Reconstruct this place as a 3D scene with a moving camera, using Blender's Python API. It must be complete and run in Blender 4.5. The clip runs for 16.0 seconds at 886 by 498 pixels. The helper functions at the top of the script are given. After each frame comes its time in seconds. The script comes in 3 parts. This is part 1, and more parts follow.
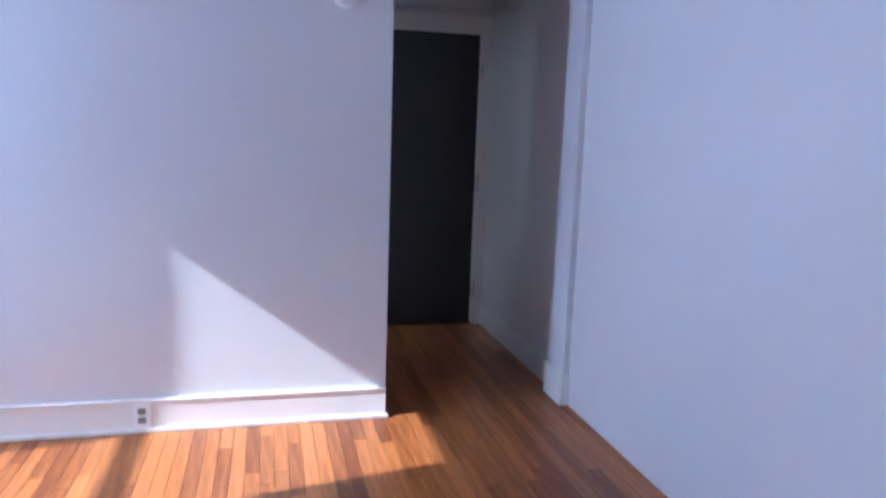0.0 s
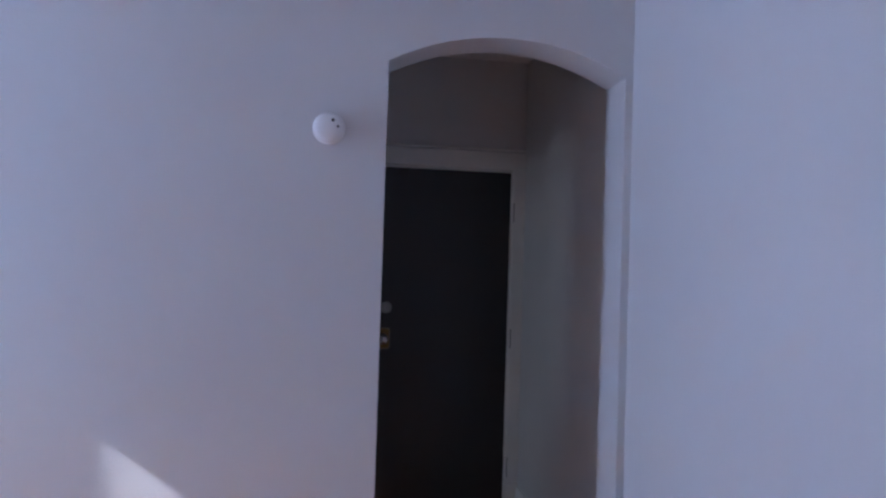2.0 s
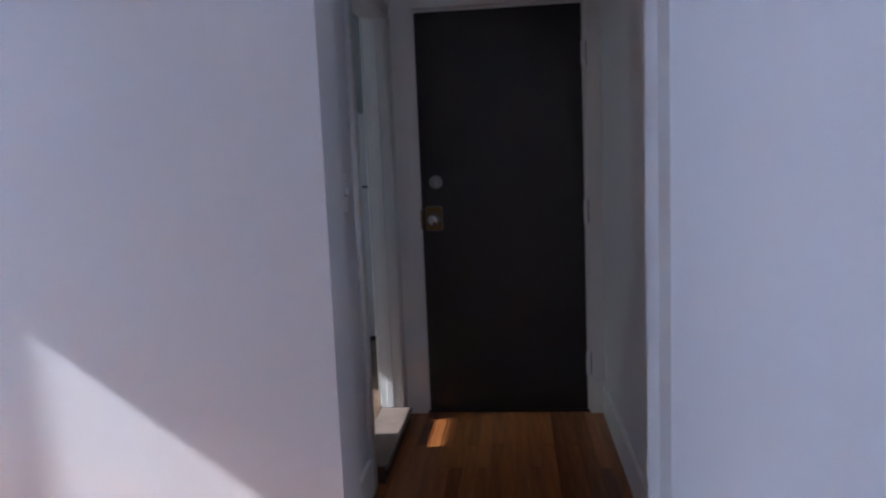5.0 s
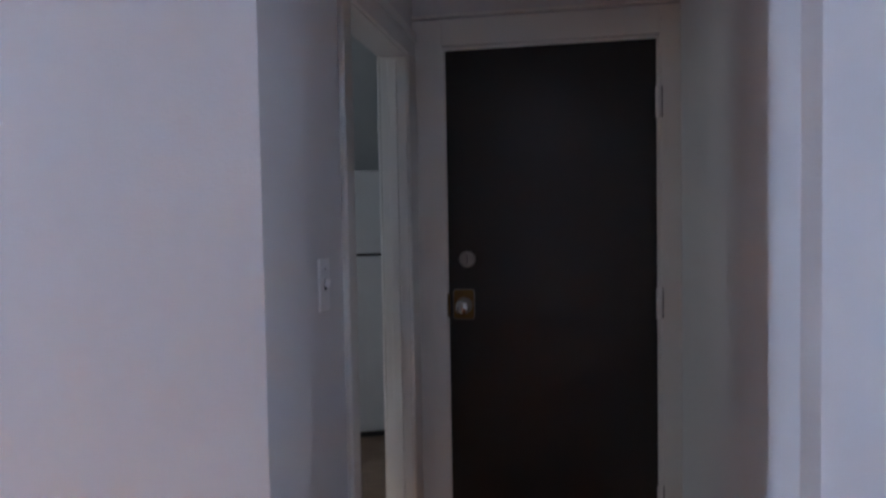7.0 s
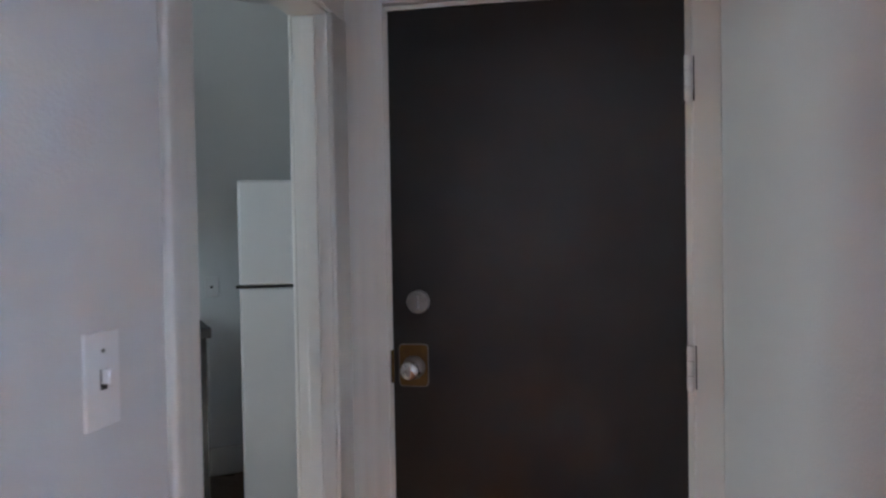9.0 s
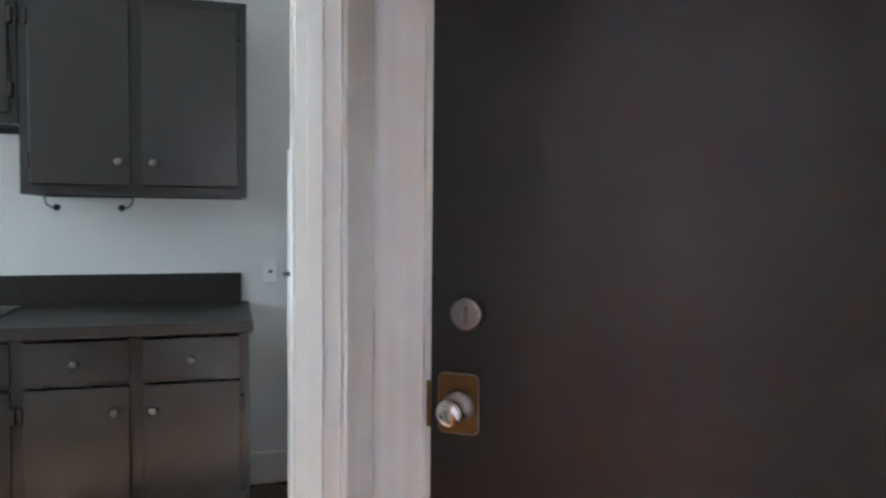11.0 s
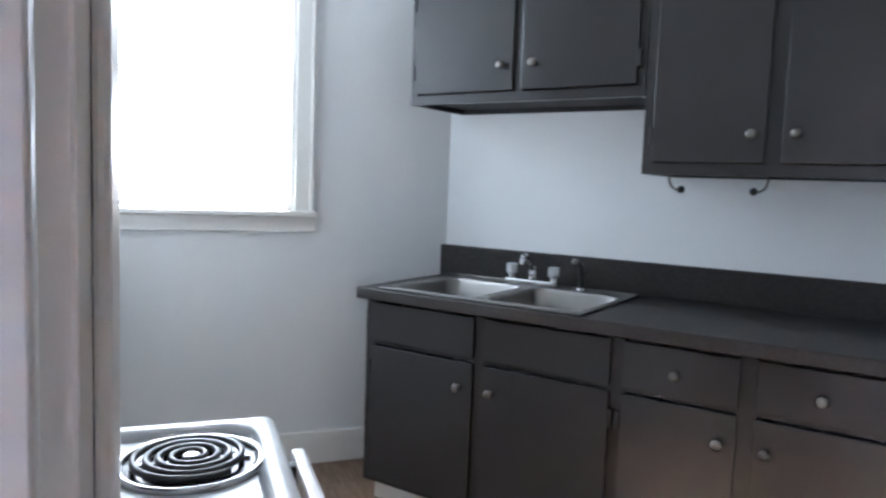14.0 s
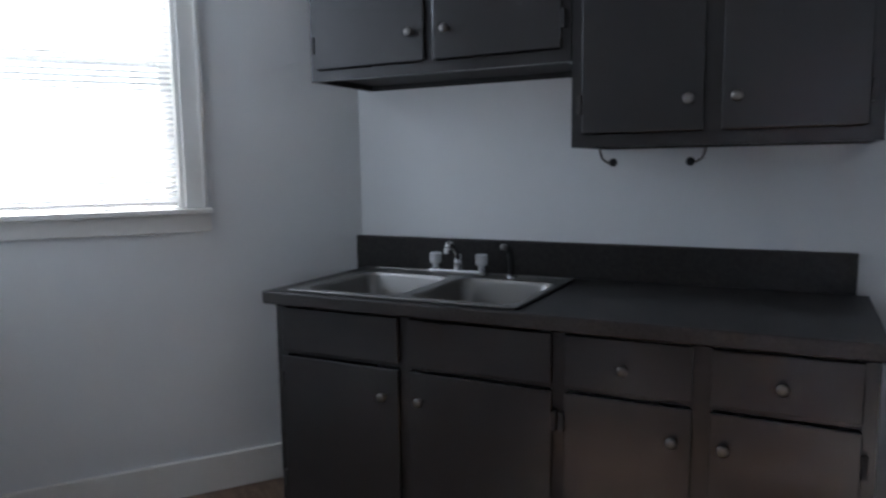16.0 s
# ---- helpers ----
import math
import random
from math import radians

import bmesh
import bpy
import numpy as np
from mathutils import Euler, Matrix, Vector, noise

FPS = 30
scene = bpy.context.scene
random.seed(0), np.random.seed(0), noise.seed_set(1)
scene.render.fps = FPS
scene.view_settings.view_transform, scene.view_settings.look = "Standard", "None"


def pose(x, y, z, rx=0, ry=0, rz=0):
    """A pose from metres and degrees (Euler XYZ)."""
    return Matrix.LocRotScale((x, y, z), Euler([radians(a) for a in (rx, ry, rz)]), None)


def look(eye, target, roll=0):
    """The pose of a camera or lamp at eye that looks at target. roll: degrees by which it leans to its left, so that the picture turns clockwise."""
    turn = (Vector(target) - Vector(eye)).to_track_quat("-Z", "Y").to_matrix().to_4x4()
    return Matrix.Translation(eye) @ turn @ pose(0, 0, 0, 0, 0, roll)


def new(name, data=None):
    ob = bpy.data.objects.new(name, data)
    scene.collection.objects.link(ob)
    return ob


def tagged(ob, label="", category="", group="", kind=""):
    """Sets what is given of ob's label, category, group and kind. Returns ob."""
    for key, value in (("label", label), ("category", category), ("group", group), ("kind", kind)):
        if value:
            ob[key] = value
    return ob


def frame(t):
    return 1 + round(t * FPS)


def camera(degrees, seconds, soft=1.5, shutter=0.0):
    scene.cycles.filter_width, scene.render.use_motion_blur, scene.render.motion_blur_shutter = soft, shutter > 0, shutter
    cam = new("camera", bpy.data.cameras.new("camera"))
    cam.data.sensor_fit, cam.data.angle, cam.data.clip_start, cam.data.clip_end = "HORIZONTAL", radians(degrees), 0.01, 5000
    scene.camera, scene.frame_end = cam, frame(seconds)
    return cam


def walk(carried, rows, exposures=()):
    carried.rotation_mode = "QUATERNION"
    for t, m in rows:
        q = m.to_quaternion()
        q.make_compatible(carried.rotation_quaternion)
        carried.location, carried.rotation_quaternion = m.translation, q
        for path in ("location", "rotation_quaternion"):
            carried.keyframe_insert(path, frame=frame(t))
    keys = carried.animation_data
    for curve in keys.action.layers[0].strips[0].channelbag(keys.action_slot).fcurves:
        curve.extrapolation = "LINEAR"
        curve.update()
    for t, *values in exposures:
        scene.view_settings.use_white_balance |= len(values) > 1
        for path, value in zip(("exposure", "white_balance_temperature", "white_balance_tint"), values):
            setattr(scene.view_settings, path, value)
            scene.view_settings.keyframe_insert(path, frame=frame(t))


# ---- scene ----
cam = camera(64.3, 16.0, soft=2.4, shutter=0.5)
PATH = [
    (0, (-0.605, -4.789, 1.352), (-0.123, -2.874, 1.031), 2.0),
    (0.5, (-0.544, -4.617, 1.393), (-0.125, -2.671, 1.196), 2.0),
    (1, (-0.507, -4.382, 1.451), (-0.127, -2.421, 1.356), 1.7),
    (1.5, (-0.388, -4.237, 1.469), (-0.061, -2.264, 1.468), 1.5),
    (2, (-0.234, -4.161, 1.443), (0.07, -2.185, 1.496), 1.8),
    (2.5, (-0.138, -4.049, 1.45), (0.215, -2.081, 1.465), 0.9),
    (3, (0.034, -3.997, 1.399), (0.377, -2.027, 1.354), 0.5),
    (3.5, (0.161, -3.884, 1.358), (0.441, -1.908, 1.229), 0.4),
    (4, (0.328, -3.797, 1.291), (0.431, -1.811, 1.083), -0.7),
    (4.2, (0.382, -3.76, 1.273), (0.405, -1.774, 1.036), -1.0),
    (6.5, (0.504, -2.986, 1.299), (0.133, -1.03, 1.108), -3.1),
    (7, (0.5, -2.799, 1.356), (0.134, -0.835, 1.275), -1.0),
    (7.5, (0.502, -2.589, 1.4), (0.145, -0.621, 1.371), 0.1),
    (8, (0.521, -2.379, 1.395), (0.166, -0.411, 1.392), -0.2),
    (8.2, (0.526, -2.289, 1.4), (0.174, -0.32, 1.388), -0.5),
    (10.3, (0.511, -1.56, 1.374), (0.058, 0.387, 1.315), -1.4),
    (10.5, (0.512, -1.504, 1.378), (0.011, 0.431, 1.313), -0.8),
    (11, (0.506, -1.328, 1.389), (-0.174, 0.55, 1.301), 0.5),
    (11.5, (0.494, -1.281, 1.412), (-0.359, 0.525, 1.309), 2.1),
    (12, (0.426, -1.108, 1.409), (-0.685, 0.551, 1.293), 2.6),
    (12.5, (0.365, -0.935, 1.407), (-1.043, 0.479, 1.265), 2.5),
    (13, (0.266, -0.847, 1.396), (-1.371, 0.291, 1.242), 2.5),
    (13.5, (0.119, -0.836, 1.385), (-1.638, 0.105, 1.226), 2.5),
    (14, (0.13, -0.804, 1.4), (-1.742, -0.121, 1.222), 2.1),
    (14.5, (0.05, -0.762, 1.397), (-1.852, -0.174, 1.21), 1.5),
    (15, (-0.054, -0.736, 1.39), (-1.939, -0.097, 1.197), 0.7),
    (15.5, (-0.11, -0.705, 1.398), (-1.954, 0.041, 1.192), -0.1),
    (16, (-0.133, -0.679, 1.414), (-1.913, 0.203, 1.182), -0.8),
]
EXPO = [(0, 1.04, 5090, 13.5), (1.0, 0.65, 5130, 16.5), (2.0, 0.54, 5280, 14), (4.2, 0.7, 5450, 11), (7, 0.9, 5830, 9.5), (8.2, 1.8, 6030, 6), (10.3, 2.88, 6050, 3), (11.5, 3.64, 6340, 7.5), (12.5, 4.06, 6370, 8), (13.5, 3.7, 6090, 10), (14.5, 2.99, 5790, 13), (16, 2.13, 5890, 14)]
walk(cam, [(t, look(eye, target, roll)) for t, eye, target, roll in PATH], EXPO)

# ---- daylight: sun from beyond the window wall, 36 degrees high ----
SUN_DIR = Vector((1.0, 0.19, -0.75)).normalized()
world = bpy.data.worlds.new("sky")
scene.world = world
world.use_nodes = True
wn, wl = world.node_tree.nodes, world.node_tree.links
sky = wn.new("ShaderNodeTexSky")
sky.sky_type = "NISHITA"
sky.sun_disc = False
sky.sun_elevation = radians(36.4)
sky.sun_rotation = math.atan2(-SUN_DIR.x, -SUN_DIR.y)
wl.new(sky.outputs[0], wn["Background"].inputs[0])
wn["Background"].inputs[1].default_value = 0.06
sun = new("sun", bpy.data.lights.new("sun", "SUN"))
sun.data.energy, sun.data.angle, sun.data.color = 5.0, radians(0.6), (1.0, 0.965, 0.92)
sun.matrix_world = look((-20, -4, 15), Vector((-20, -4, 15)) + SUN_DIR)


def window_light(name, x, y0, y1, z0, z1, power, color, tilt=0.0):
    lamp = new(name, bpy.data.lights.new(name, "AREA"))
    lamp.data.shape, lamp.data.size, lamp.data.size_y = "RECTANGLE", y1 - y0, z1 - z0
    lamp.data.energy, lamp.data.color = power, color
    c = Vector((x, (y0 + y1) / 2, (z0 + z1) / 2))
    lamp.matrix_world = look(c, c + Vector((1, 0, -tilt)), 0)


# the open slats of the blind throw the sky light level into the kitchen
window_light("skylight_kitchen", -3.07, -1.08, -0.42, 1.44, 1.72, 1.6, (0.82, 0.91, 1.0), -0.1)
window_light("skylight_kitchen_top", -3.07, -1.08, -0.42, 2.04, 2.32, 1.45, (0.82, 0.91, 1.0), -0.1)
window_light("skylight_living", -3.42, -2.42, -1.98, 0.72, 2.55, 17.5, (0.57, 0.7, 1.0))
window_light("skylight_living_far", -3.42, -5.6, -4.5, 0.72, 2.55, 2.0, (0.57, 0.7, 1.0))


# ---- materials ----
def mat(name, base, rough=0.5, metal=0.0, var=0.08, scale=3.0, fine=120.0, bump=0.02, coat=0.0, dirt=None, stretch=None, rnd=0.0, rvar=0.07):
    m = bpy.data.materials.new(name)
    m.use_nodes = True
    nt = m.node_tree
    n, l = nt.nodes, nt.links
    p = n["Principled BSDF"]
    tc = n.new("ShaderNodeTexCoord")
    mp = n.new("ShaderNodeMapping")
    l.new(tc.outputs["Object"], mp.inputs[0])
    if stretch:
        mp.inputs["Scale"].default_value = stretch
    big, small = n.new("ShaderNodeTexNoise"), n.new("ShaderNodeTexNoise")
    for node, sc, det in ((big, scale, 3), (small, fine, 2)):
        node.inputs["Scale"].default_value, node.inputs["Detail"].default_value = sc, det
        l.new(mp.outputs[0], node.inputs["Vector"])
    ramp = n.new("ShaderNodeValToRGB")
    lo = dirt or tuple(c * (1 - var) for c in base)
    hi = tuple(min(1, c * (1 + var)) for c in base)
    ramp.color_ramp.elements[0].position, ramp.color_ramp.elements[1].position = (0.3, 0.7) if dirt else (0.1, 0.9)
    ramp.color_ramp.elements[0].color, ramp.color_ramp.elements[1].color = (*lo, 1), (*hi, 1)
    mixn = n.new("ShaderNodeMath")
    mixn.operation = "MULTIPLY_ADD"
    mixn.inputs[1].default_value = 0.75
    l.new(big.outputs[0], mixn.inputs[0])
    sc2 = n.new("ShaderNodeMath")
    sc2.operation = "MULTIPLY"
    sc2.inputs[1].default_value = 0.25
    l.new(small.outputs[0], sc2.inputs[0])
    l.new(sc2.outputs[0], mixn.inputs[2])
    last = mixn.outputs[0]
    if rnd:
        oi = n.new("ShaderNodeObjectInfo")
        a = n.new("ShaderNodeMath")
        a.operation = "MULTIPLY_ADD"
        a.inputs[1].default_value, a.inputs[2].default_value = rnd, -rnd / 2
        l.new(oi.outputs["Random"], a.inputs[0])
        b = n.new("ShaderNodeMath")
        l.new(last, b.inputs[0])
        l.new(a.outputs[0], b.inputs[1])
        last = b.outputs[0]
    l.new(last, ramp.inputs[0])
    l.new(ramp.outputs[0], p.inputs["Base Color"])
    rr = n.new("ShaderNodeMapRange")
    rr.inputs["To Min"].default_value, rr.inputs["To Max"].default_value = max(0.02, rough - rvar), min(1, rough + rvar)
    l.new(big.outputs[0], rr.inputs[0])
    l.new(rr.outputs[0], p.inputs["Roughness"])
    p.inputs["Metallic"].default_value = metal
    p.inputs["Coat Weight"].default_value = coat
    p.inputs["Coat Roughness"].default_value = 0.15
    if bump:
        bp = n.new("ShaderNodeBump")
        bp.inputs["Strength"].default_value, bp.inputs["Distance"].default_value = 0.5, bump * 0.05
        l.new(small.outputs[0], bp.inputs["Height"])
        l.new(bp.outputs[0], p.inputs["Normal"])
    return m


M_WALL = mat("wall_paint", (0.72, 0.72, 0.715), 0.6, var=0.025, scale=1.6, fine=160, bump=0.03)
M_KWALL = mat("kitchen_wall_paint", (0.78, 0.80, 0.80), 0.45, var=0.025, scale=1.8, fine=160, bump=0.03)
M_CEIL = mat("ceiling_paint", (0.78, 0.78, 0.77), 0.8, var=0.03, scale=1.2, fine=90, bump=0.04)
M_TRIM = mat("trim_gloss_paint", (0.82, 0.815, 0.775), 0.33, rvar=0.04, var=0.02, scale=3, fine=40, bump=0.02)
M_DOOR = mat("door_black_paint", (0.0135, 0.0118, 0.0112), 0.36, var=0.2, scale=2.5, fine=50, bump=0.03)
M_CAB = mat("cabinet_grey_paint", (0.035, 0.0335, 0.0335), 0.24, var=0.05, scale=5, fine=70, bump=0.01, rvar=0.015)
# darker than M_CAB: shade under the wall cabinets, also small dark parts
M_CABIN = mat("underside_shade_and_dark_parts", (0.025, 0.023, 0.023), 0.7, var=0.2, scale=4)
M_COUNTER = mat("dark_laminate", (0.026, 0.0235, 0.0222), 0.42, var=0.75, scale=60, fine=260, bump=0.01)
M_EDGE = mat("worn_laminate_edge", (0.036, 0.032, 0.0295), 0.4, var=0.8, scale=110, fine=300, bump=0.01)
M_STEEL = mat("stainless_steel", (0.28, 0.27, 0.258), 0.34, metal=1.0, rvar=0.04, var=0.06, scale=6, fine=200, bump=0.01, stretch=(1, 14, 1))
M_CHROME = mat("chrome", (0.55, 0.55, 0.55), 0.14, metal=1.0, var=0.03, bump=0)
M_NICKEL = mat("brushed_nickel", (0.18, 0.17, 0.158), 0.35, metal=1.0, var=0.08, scale=20, bump=0)
M_DULL = mat("dull_nickel", (0.24, 0.23, 0.22), 0.3, metal=1.0, var=0.15, scale=30, bump=0.01)
M_BRASS = mat("worn_brass", (0.15, 0.095, 0.03), 0.38, metal=1.0, var=0.3, scale=25, fine=120, bump=0.02, dirt=(0.13, 0.08, 0.04))
M_PAINTMETAL = mat("painted_hinge", (0.8, 0.79, 0.77), 0.35, var=0.15, scale=40, bump=0.02)
M_WHITE = mat("white_enamel", (0.7, 0.71, 0.72), 0.31, rvar=0.02, var=0.02, scale=2, bump=0)
M_HOOD = mat("hood_enamel", (0.42, 0.41, 0.39), 0.35, var=0.04, scale=3, bump=0)
M_PLASTIC = mat("white_plastic", (0.88, 0.88, 0.88), 0.35, var=0.02, bump=0)
M_SOCKET = mat("socket_plastic", (0.3, 0.3, 0.31), 0.4, var=0.05, bump=0)
M_BLACK = mat("black_rubber", (0.015, 0.015, 0.015), 0.5, var=0.2, bump=0)
M_PAN = mat("drip_pan_enamel", (0.012, 0.012, 0.014), 0.22, var=0.2, scale=30, bump=0)
M_COIL = mat("burner_coil", (0.06, 0.058, 0.058), 0.36, metal=0.6, var=0.3, scale=30, bump=0.01)
M_FLOOR = mat("oak_floor_board", (0.36, 0.132, 0.037), 0.32, rvar=0.03, var=0.2, scale=7, fine=60, bump=0.008, stretch=(6, 0.5, 1), rnd=0.42, dirt=(0.17, 0.048, 0.012))
M_TILE = mat("threshold_tile", (0.24, 0.18, 0.145), 0.5, var=0.2, scale=14, fine=90, bump=0.06, dirt=(0.2, 0.15, 0.12))
M_GAP = mat("floor_gap", (0.05, 0.022, 0.01), 0.7, var=0.2)
M_KFLOOR = mat("kitchen_floor_vinyl", (0.25, 0.17, 0.115), 0.38, var=0.3, scale=9, fine=80, bump=0.02, stretch=(1, 6, 1), rnd=0.5, dirt=(0.15, 0.088, 0.055))
M_SLAT = mat("blind_slat", (0.85, 0.86, 0.86), 0.45, var=0.02, bump=0)
M_ACRYL = mat("clear_acrylic", (0.82, 0.84, 0.85), 0.1, var=0.03, bump=0)
M_FACADE = mat("far_facade", (0.55, 0.53, 0.5), 0.9, var=0.15, scale=0.3)
M_GROUND = mat("ground_outside", (0.2, 0.2, 0.19), 0.9, var=0.3, scale=0.5)
M_COUNTER.node_tree.nodes["Principled BSDF"].inputs["Specular IOR Level"].default_value = 0.3
M_ACRYL.node_tree.nodes["Principled BSDF"].inputs["Transmission Weight"].default_value = 0.35

M_GLASS = bpy.data.materials.new("window_glass")
M_GLASS.use_nodes = True
_p = M_GLASS.node_tree.nodes["Principled BSDF"]
_p.inputs["Base Color"].default_value = (0.95, 0.98, 0.98, 1)
_p.inputs["Transmission Weight"].default_value = 1.0
_p.inputs["Roughness"].default_value = 0.02
_p.inputs["IOR"].default_value = 1.1


# ---- mesh helpers ----
def box(bm, x0, x1, y0, y1, z0, z1):
    v = [bm.verts.new((x, y, z)) for x in (x0, x1) for y in (y0, y1) for z in (z0, z1)]
    for f in ((0, 1, 3, 2), (4, 6, 7, 5), (0, 4, 5, 1), (2, 3, 7, 6), (0, 2, 6, 4), (1, 5, 7, 3)):
        bm.faces.new([v[i] for i in f])


def boxes(*dims, bevel=0.0, segs=2):
    bm = bmesh.new()
    for d in dims:
        box(bm, *d)
    bmesh.ops.recalc_face_normals(bm, faces=bm.faces)
    if bevel:
        bmesh.ops.bevel(bm, geom=bm.edges[:], offset=bevel, segments=segs, affect="EDGES", profile=0.5)
    return bm


def lathe(profile, n=24, axis="z"):
    """A turned solid: profile of (radius, height)."""
    bm = bmesh.new()
    rings = []
    for r, h in profile:
        ring = []
        for i in range(n):
            a = 2 * math.pi * i / n
            p = (r * math.cos(a), r * math.sin(a), h)
            if axis == "y":
                p = (p[0], -p[2], p[1])
            ring.append(bm.verts.new(p))
        rings.append(ring)
    for a, b in zip(rings, rings[1:]):
        for i in range(n):
            bm.faces.new((a[i], a[(i + 1) % n], b[(i + 1) % n], b[i]))
    bm.faces.new(rings[0][::-1])
    bm.faces.new(rings[-1])
    bmesh.ops.recalc_face_normals(bm, faces=bm.faces)
    return bm


def ring(profile, n=40):
    """A turned ring: closed profile of (radius, height) round the hole."""
    bm = bmesh.new()
    rows = [[bm.verts.new((r * math.cos(2 * math.pi * i / n), r * math.sin(2 * math.pi * i / n), h)) for i in range(n)] for r, h in profile]
    for a, b in zip(rows, rows[1:] + rows[:1]):
        for i in range(n):
            bm.faces.new((a[i], a[(i + 1) % n], b[(i + 1) % n], b[i]))
    bmesh.ops.recalc_face_normals(bm, faces=bm.faces)
    return bm


def rim_frame(x0, x1, y0, y1, w, r0, r1, z0, z1, n=6):
    """A raised rim round a rectangle, with rounded corners outside and inside."""
    bm = bmesh.new()

    def loop(a0, a1, b0, b1, r, z):
        out = []
        for cx, cy, s0 in ((a1 - r, b1 - r, 0), (a0 + r, b1 - r, 90), (a0 + r, b0 + r, 180), (a1 - r, b0 + r, 270)):
            for k in range(n + 1):
                t = radians(s0 + 90 * k / n)
                out.append(bm.verts.new((cx + r * math.cos(t), cy + r * math.sin(t), z)))
        return out

    rows = [loop(x0, x1, y0, y1, r0, z0), loop(x0, x1, y0, y1, r0, z1 - 0.004), loop(x0 + 0.004, x1 - 0.004, y0 + 0.004, y1 - 0.004, r0, z1),
            loop(x0 + w * 0.6, x1 - w * 0.6, y0 + w * 0.6, y1 - w * 0.6, r1, z1), loop(x0 + w, x1 - w, y0 + w, y1 - w, r1, z0)]
    for a, b in zip(rows, rows[1:] + rows[:1]):
        for i in range(len(a)):
            j = (i + 1) % len(a)
            bm.faces.new((a[i], a[j], b[j], b[i]))
    bmesh.ops.recalc_face_normals(bm, faces=bm.faces)
    return bm


def tube(points, r, n=10):
    bm = bmesh.new()
    pts = [Vector(p) for p in points]
    rings = []
    side = None
    for i, p in enumerate(pts):
        d = (pts[min(i + 1, len(pts) - 1)] - pts[max(i - 1, 0)]).normalized()
        if side is None:
            side = d.orthogonal().normalized()
        side = (side - d * side.dot(d)).normalized()
        up = d.cross(side)
        rings.append([bm.verts.new(p + r * (math.cos(2 * math.pi * k / n) * side + math.sin(2 * math.pi * k / n) * up)) for k in range(n)])
    for a, b in zip(rings, rings[1:]):
        for i in range(n):
            bm.faces.new((a[i], a[(i + 1) % n], b[(i + 1) % n], b[i]))
    bm.faces.new(rings[0][::-1])
    bm.faces.new(rings[-1])
    bmesh.ops.recalc_face_normals(bm, faces=bm.faces)
    return bm


def move(bm, x=0, y=0, z=0):
    bmesh.ops.translate(bm, verts=bm.verts, vec=(x, y, z))
    return bm


def solid(outline, y0, y1):
    """A flat outline of (x, z) pulled from y0 to y1."""
    bm = bmesh.new()
    a = [bm.verts.new((x, y0, z)) for x, z in outline]
    b = [bm.verts.new((x, y1, z)) for x, z in outline]
    bm.faces.new(a)
    bm.faces.new(b[::-1])
    for i in range(len(a)):
        j = (i + 1) % len(a)
        bm.faces.new((a[j], a[i], b[i], b[j]))
    bmesh.ops.recalc_face_normals(bm, faces=bm.faces)
    return bm


def wall_x(x0, x1, us, zs, holes):
    """A wall slab along y between x0 and x1 with openings through it; holes are (y0, y1, z0, z1)."""
    us, zs = sorted({*us, *(h[0] for h in holes), *(h[1] for h in holes)}), sorted({*zs, *(h[2] for h in holes), *(h[3] for h in holes)})
    full = {}
    for i in range(len(us) - 1):
        for j in range(len(zs) - 1):
            cu, cz = (us[i] + us[i + 1]) / 2, (zs[j] + zs[j + 1]) / 2
            full[i, j] = not any(h[0] < cu < h[1] and h[2] < cz < h[3] for h in holes)
    bm = bmesh.new()
    vs = {}

    def v(x, i, j):
        k = (x, i, j)
        if k not in vs:
            vs[k] = bm.verts.new((x, us[i], zs[j]))
        return vs[k]

    for (i, j), f in full.items():
        if not f:
            continue
        for x in (x0, x1):
            bm.faces.new((v(x, i, j), v(x, i + 1, j), v(x, i + 1, j + 1), v(x, i, j + 1)))
        for (di, dj, a, b) in ((-1, 0, (i, j), (i, j + 1)), (1, 0, (i + 1, j), (i + 1, j + 1)), (0, -1, (i, j), (i + 1, j)), (0, 1, (i, j + 1), (i + 1, j + 1))):
            if not full.get((i + di, j + dj), False):
                bm.faces.new((v(x0, *a), v(x0, *b), v(x1, *b), v(x1, *a)))
    bmesh.ops.recalc_face_normals(bm, faces=bm.faces)
    return bm


def moulding(outline, z0, z1):
    """An upright moulding: outline of (x, y) pulled from z0 to z1."""
    bm = bmesh.new()
    a = [bm.verts.new((x, y, z0)) for x, y in outline]
    b = [bm.verts.new((x, y, z1)) for x, y in outline]
    bm.faces.new(a)
    bm.faces.new(b)
    for i in range(len(a)):
        j = (i + 1) % len(a)
        bm.faces.new((a[j], a[i], b[i], b[j]))
    bmesh.ops.recalc_face_normals(bm, faces=bm.faces)
    return bm


OGEE = [(0.0, 0.008), (0.02, 0.009), (0.05, 0.010), (0.09, 0.012), (0.14, 0.0135), (0.22, 0.0135), (0.28, 0.012), (0.34, 0.0125), (0.42, 0.016), (0.5, 0.0175), (0.58, 0.0165), (0.64, 0.0155), (0.7, 0.0175), (0.78, 0.0225), (0.86, 0.025), (0.94, 0.0248), (0.98, 0.023), (1.0, 0.02)]
OGEE = [(u, 0.0145 + (t - 0.0145) * 0.3) for u, t in OGEE]  # shallow, under many coats of paint


def casing_y(x, side, ya, yb, z0, z1):
    """Casing on a wall face x, its thin edge at ya and thick edge at yb."""
    return moulding([(x, ya)] + [(x + side * t, ya + (yb - ya) * u) for u, t in OGEE] + [(x, yb)], z0, z1)


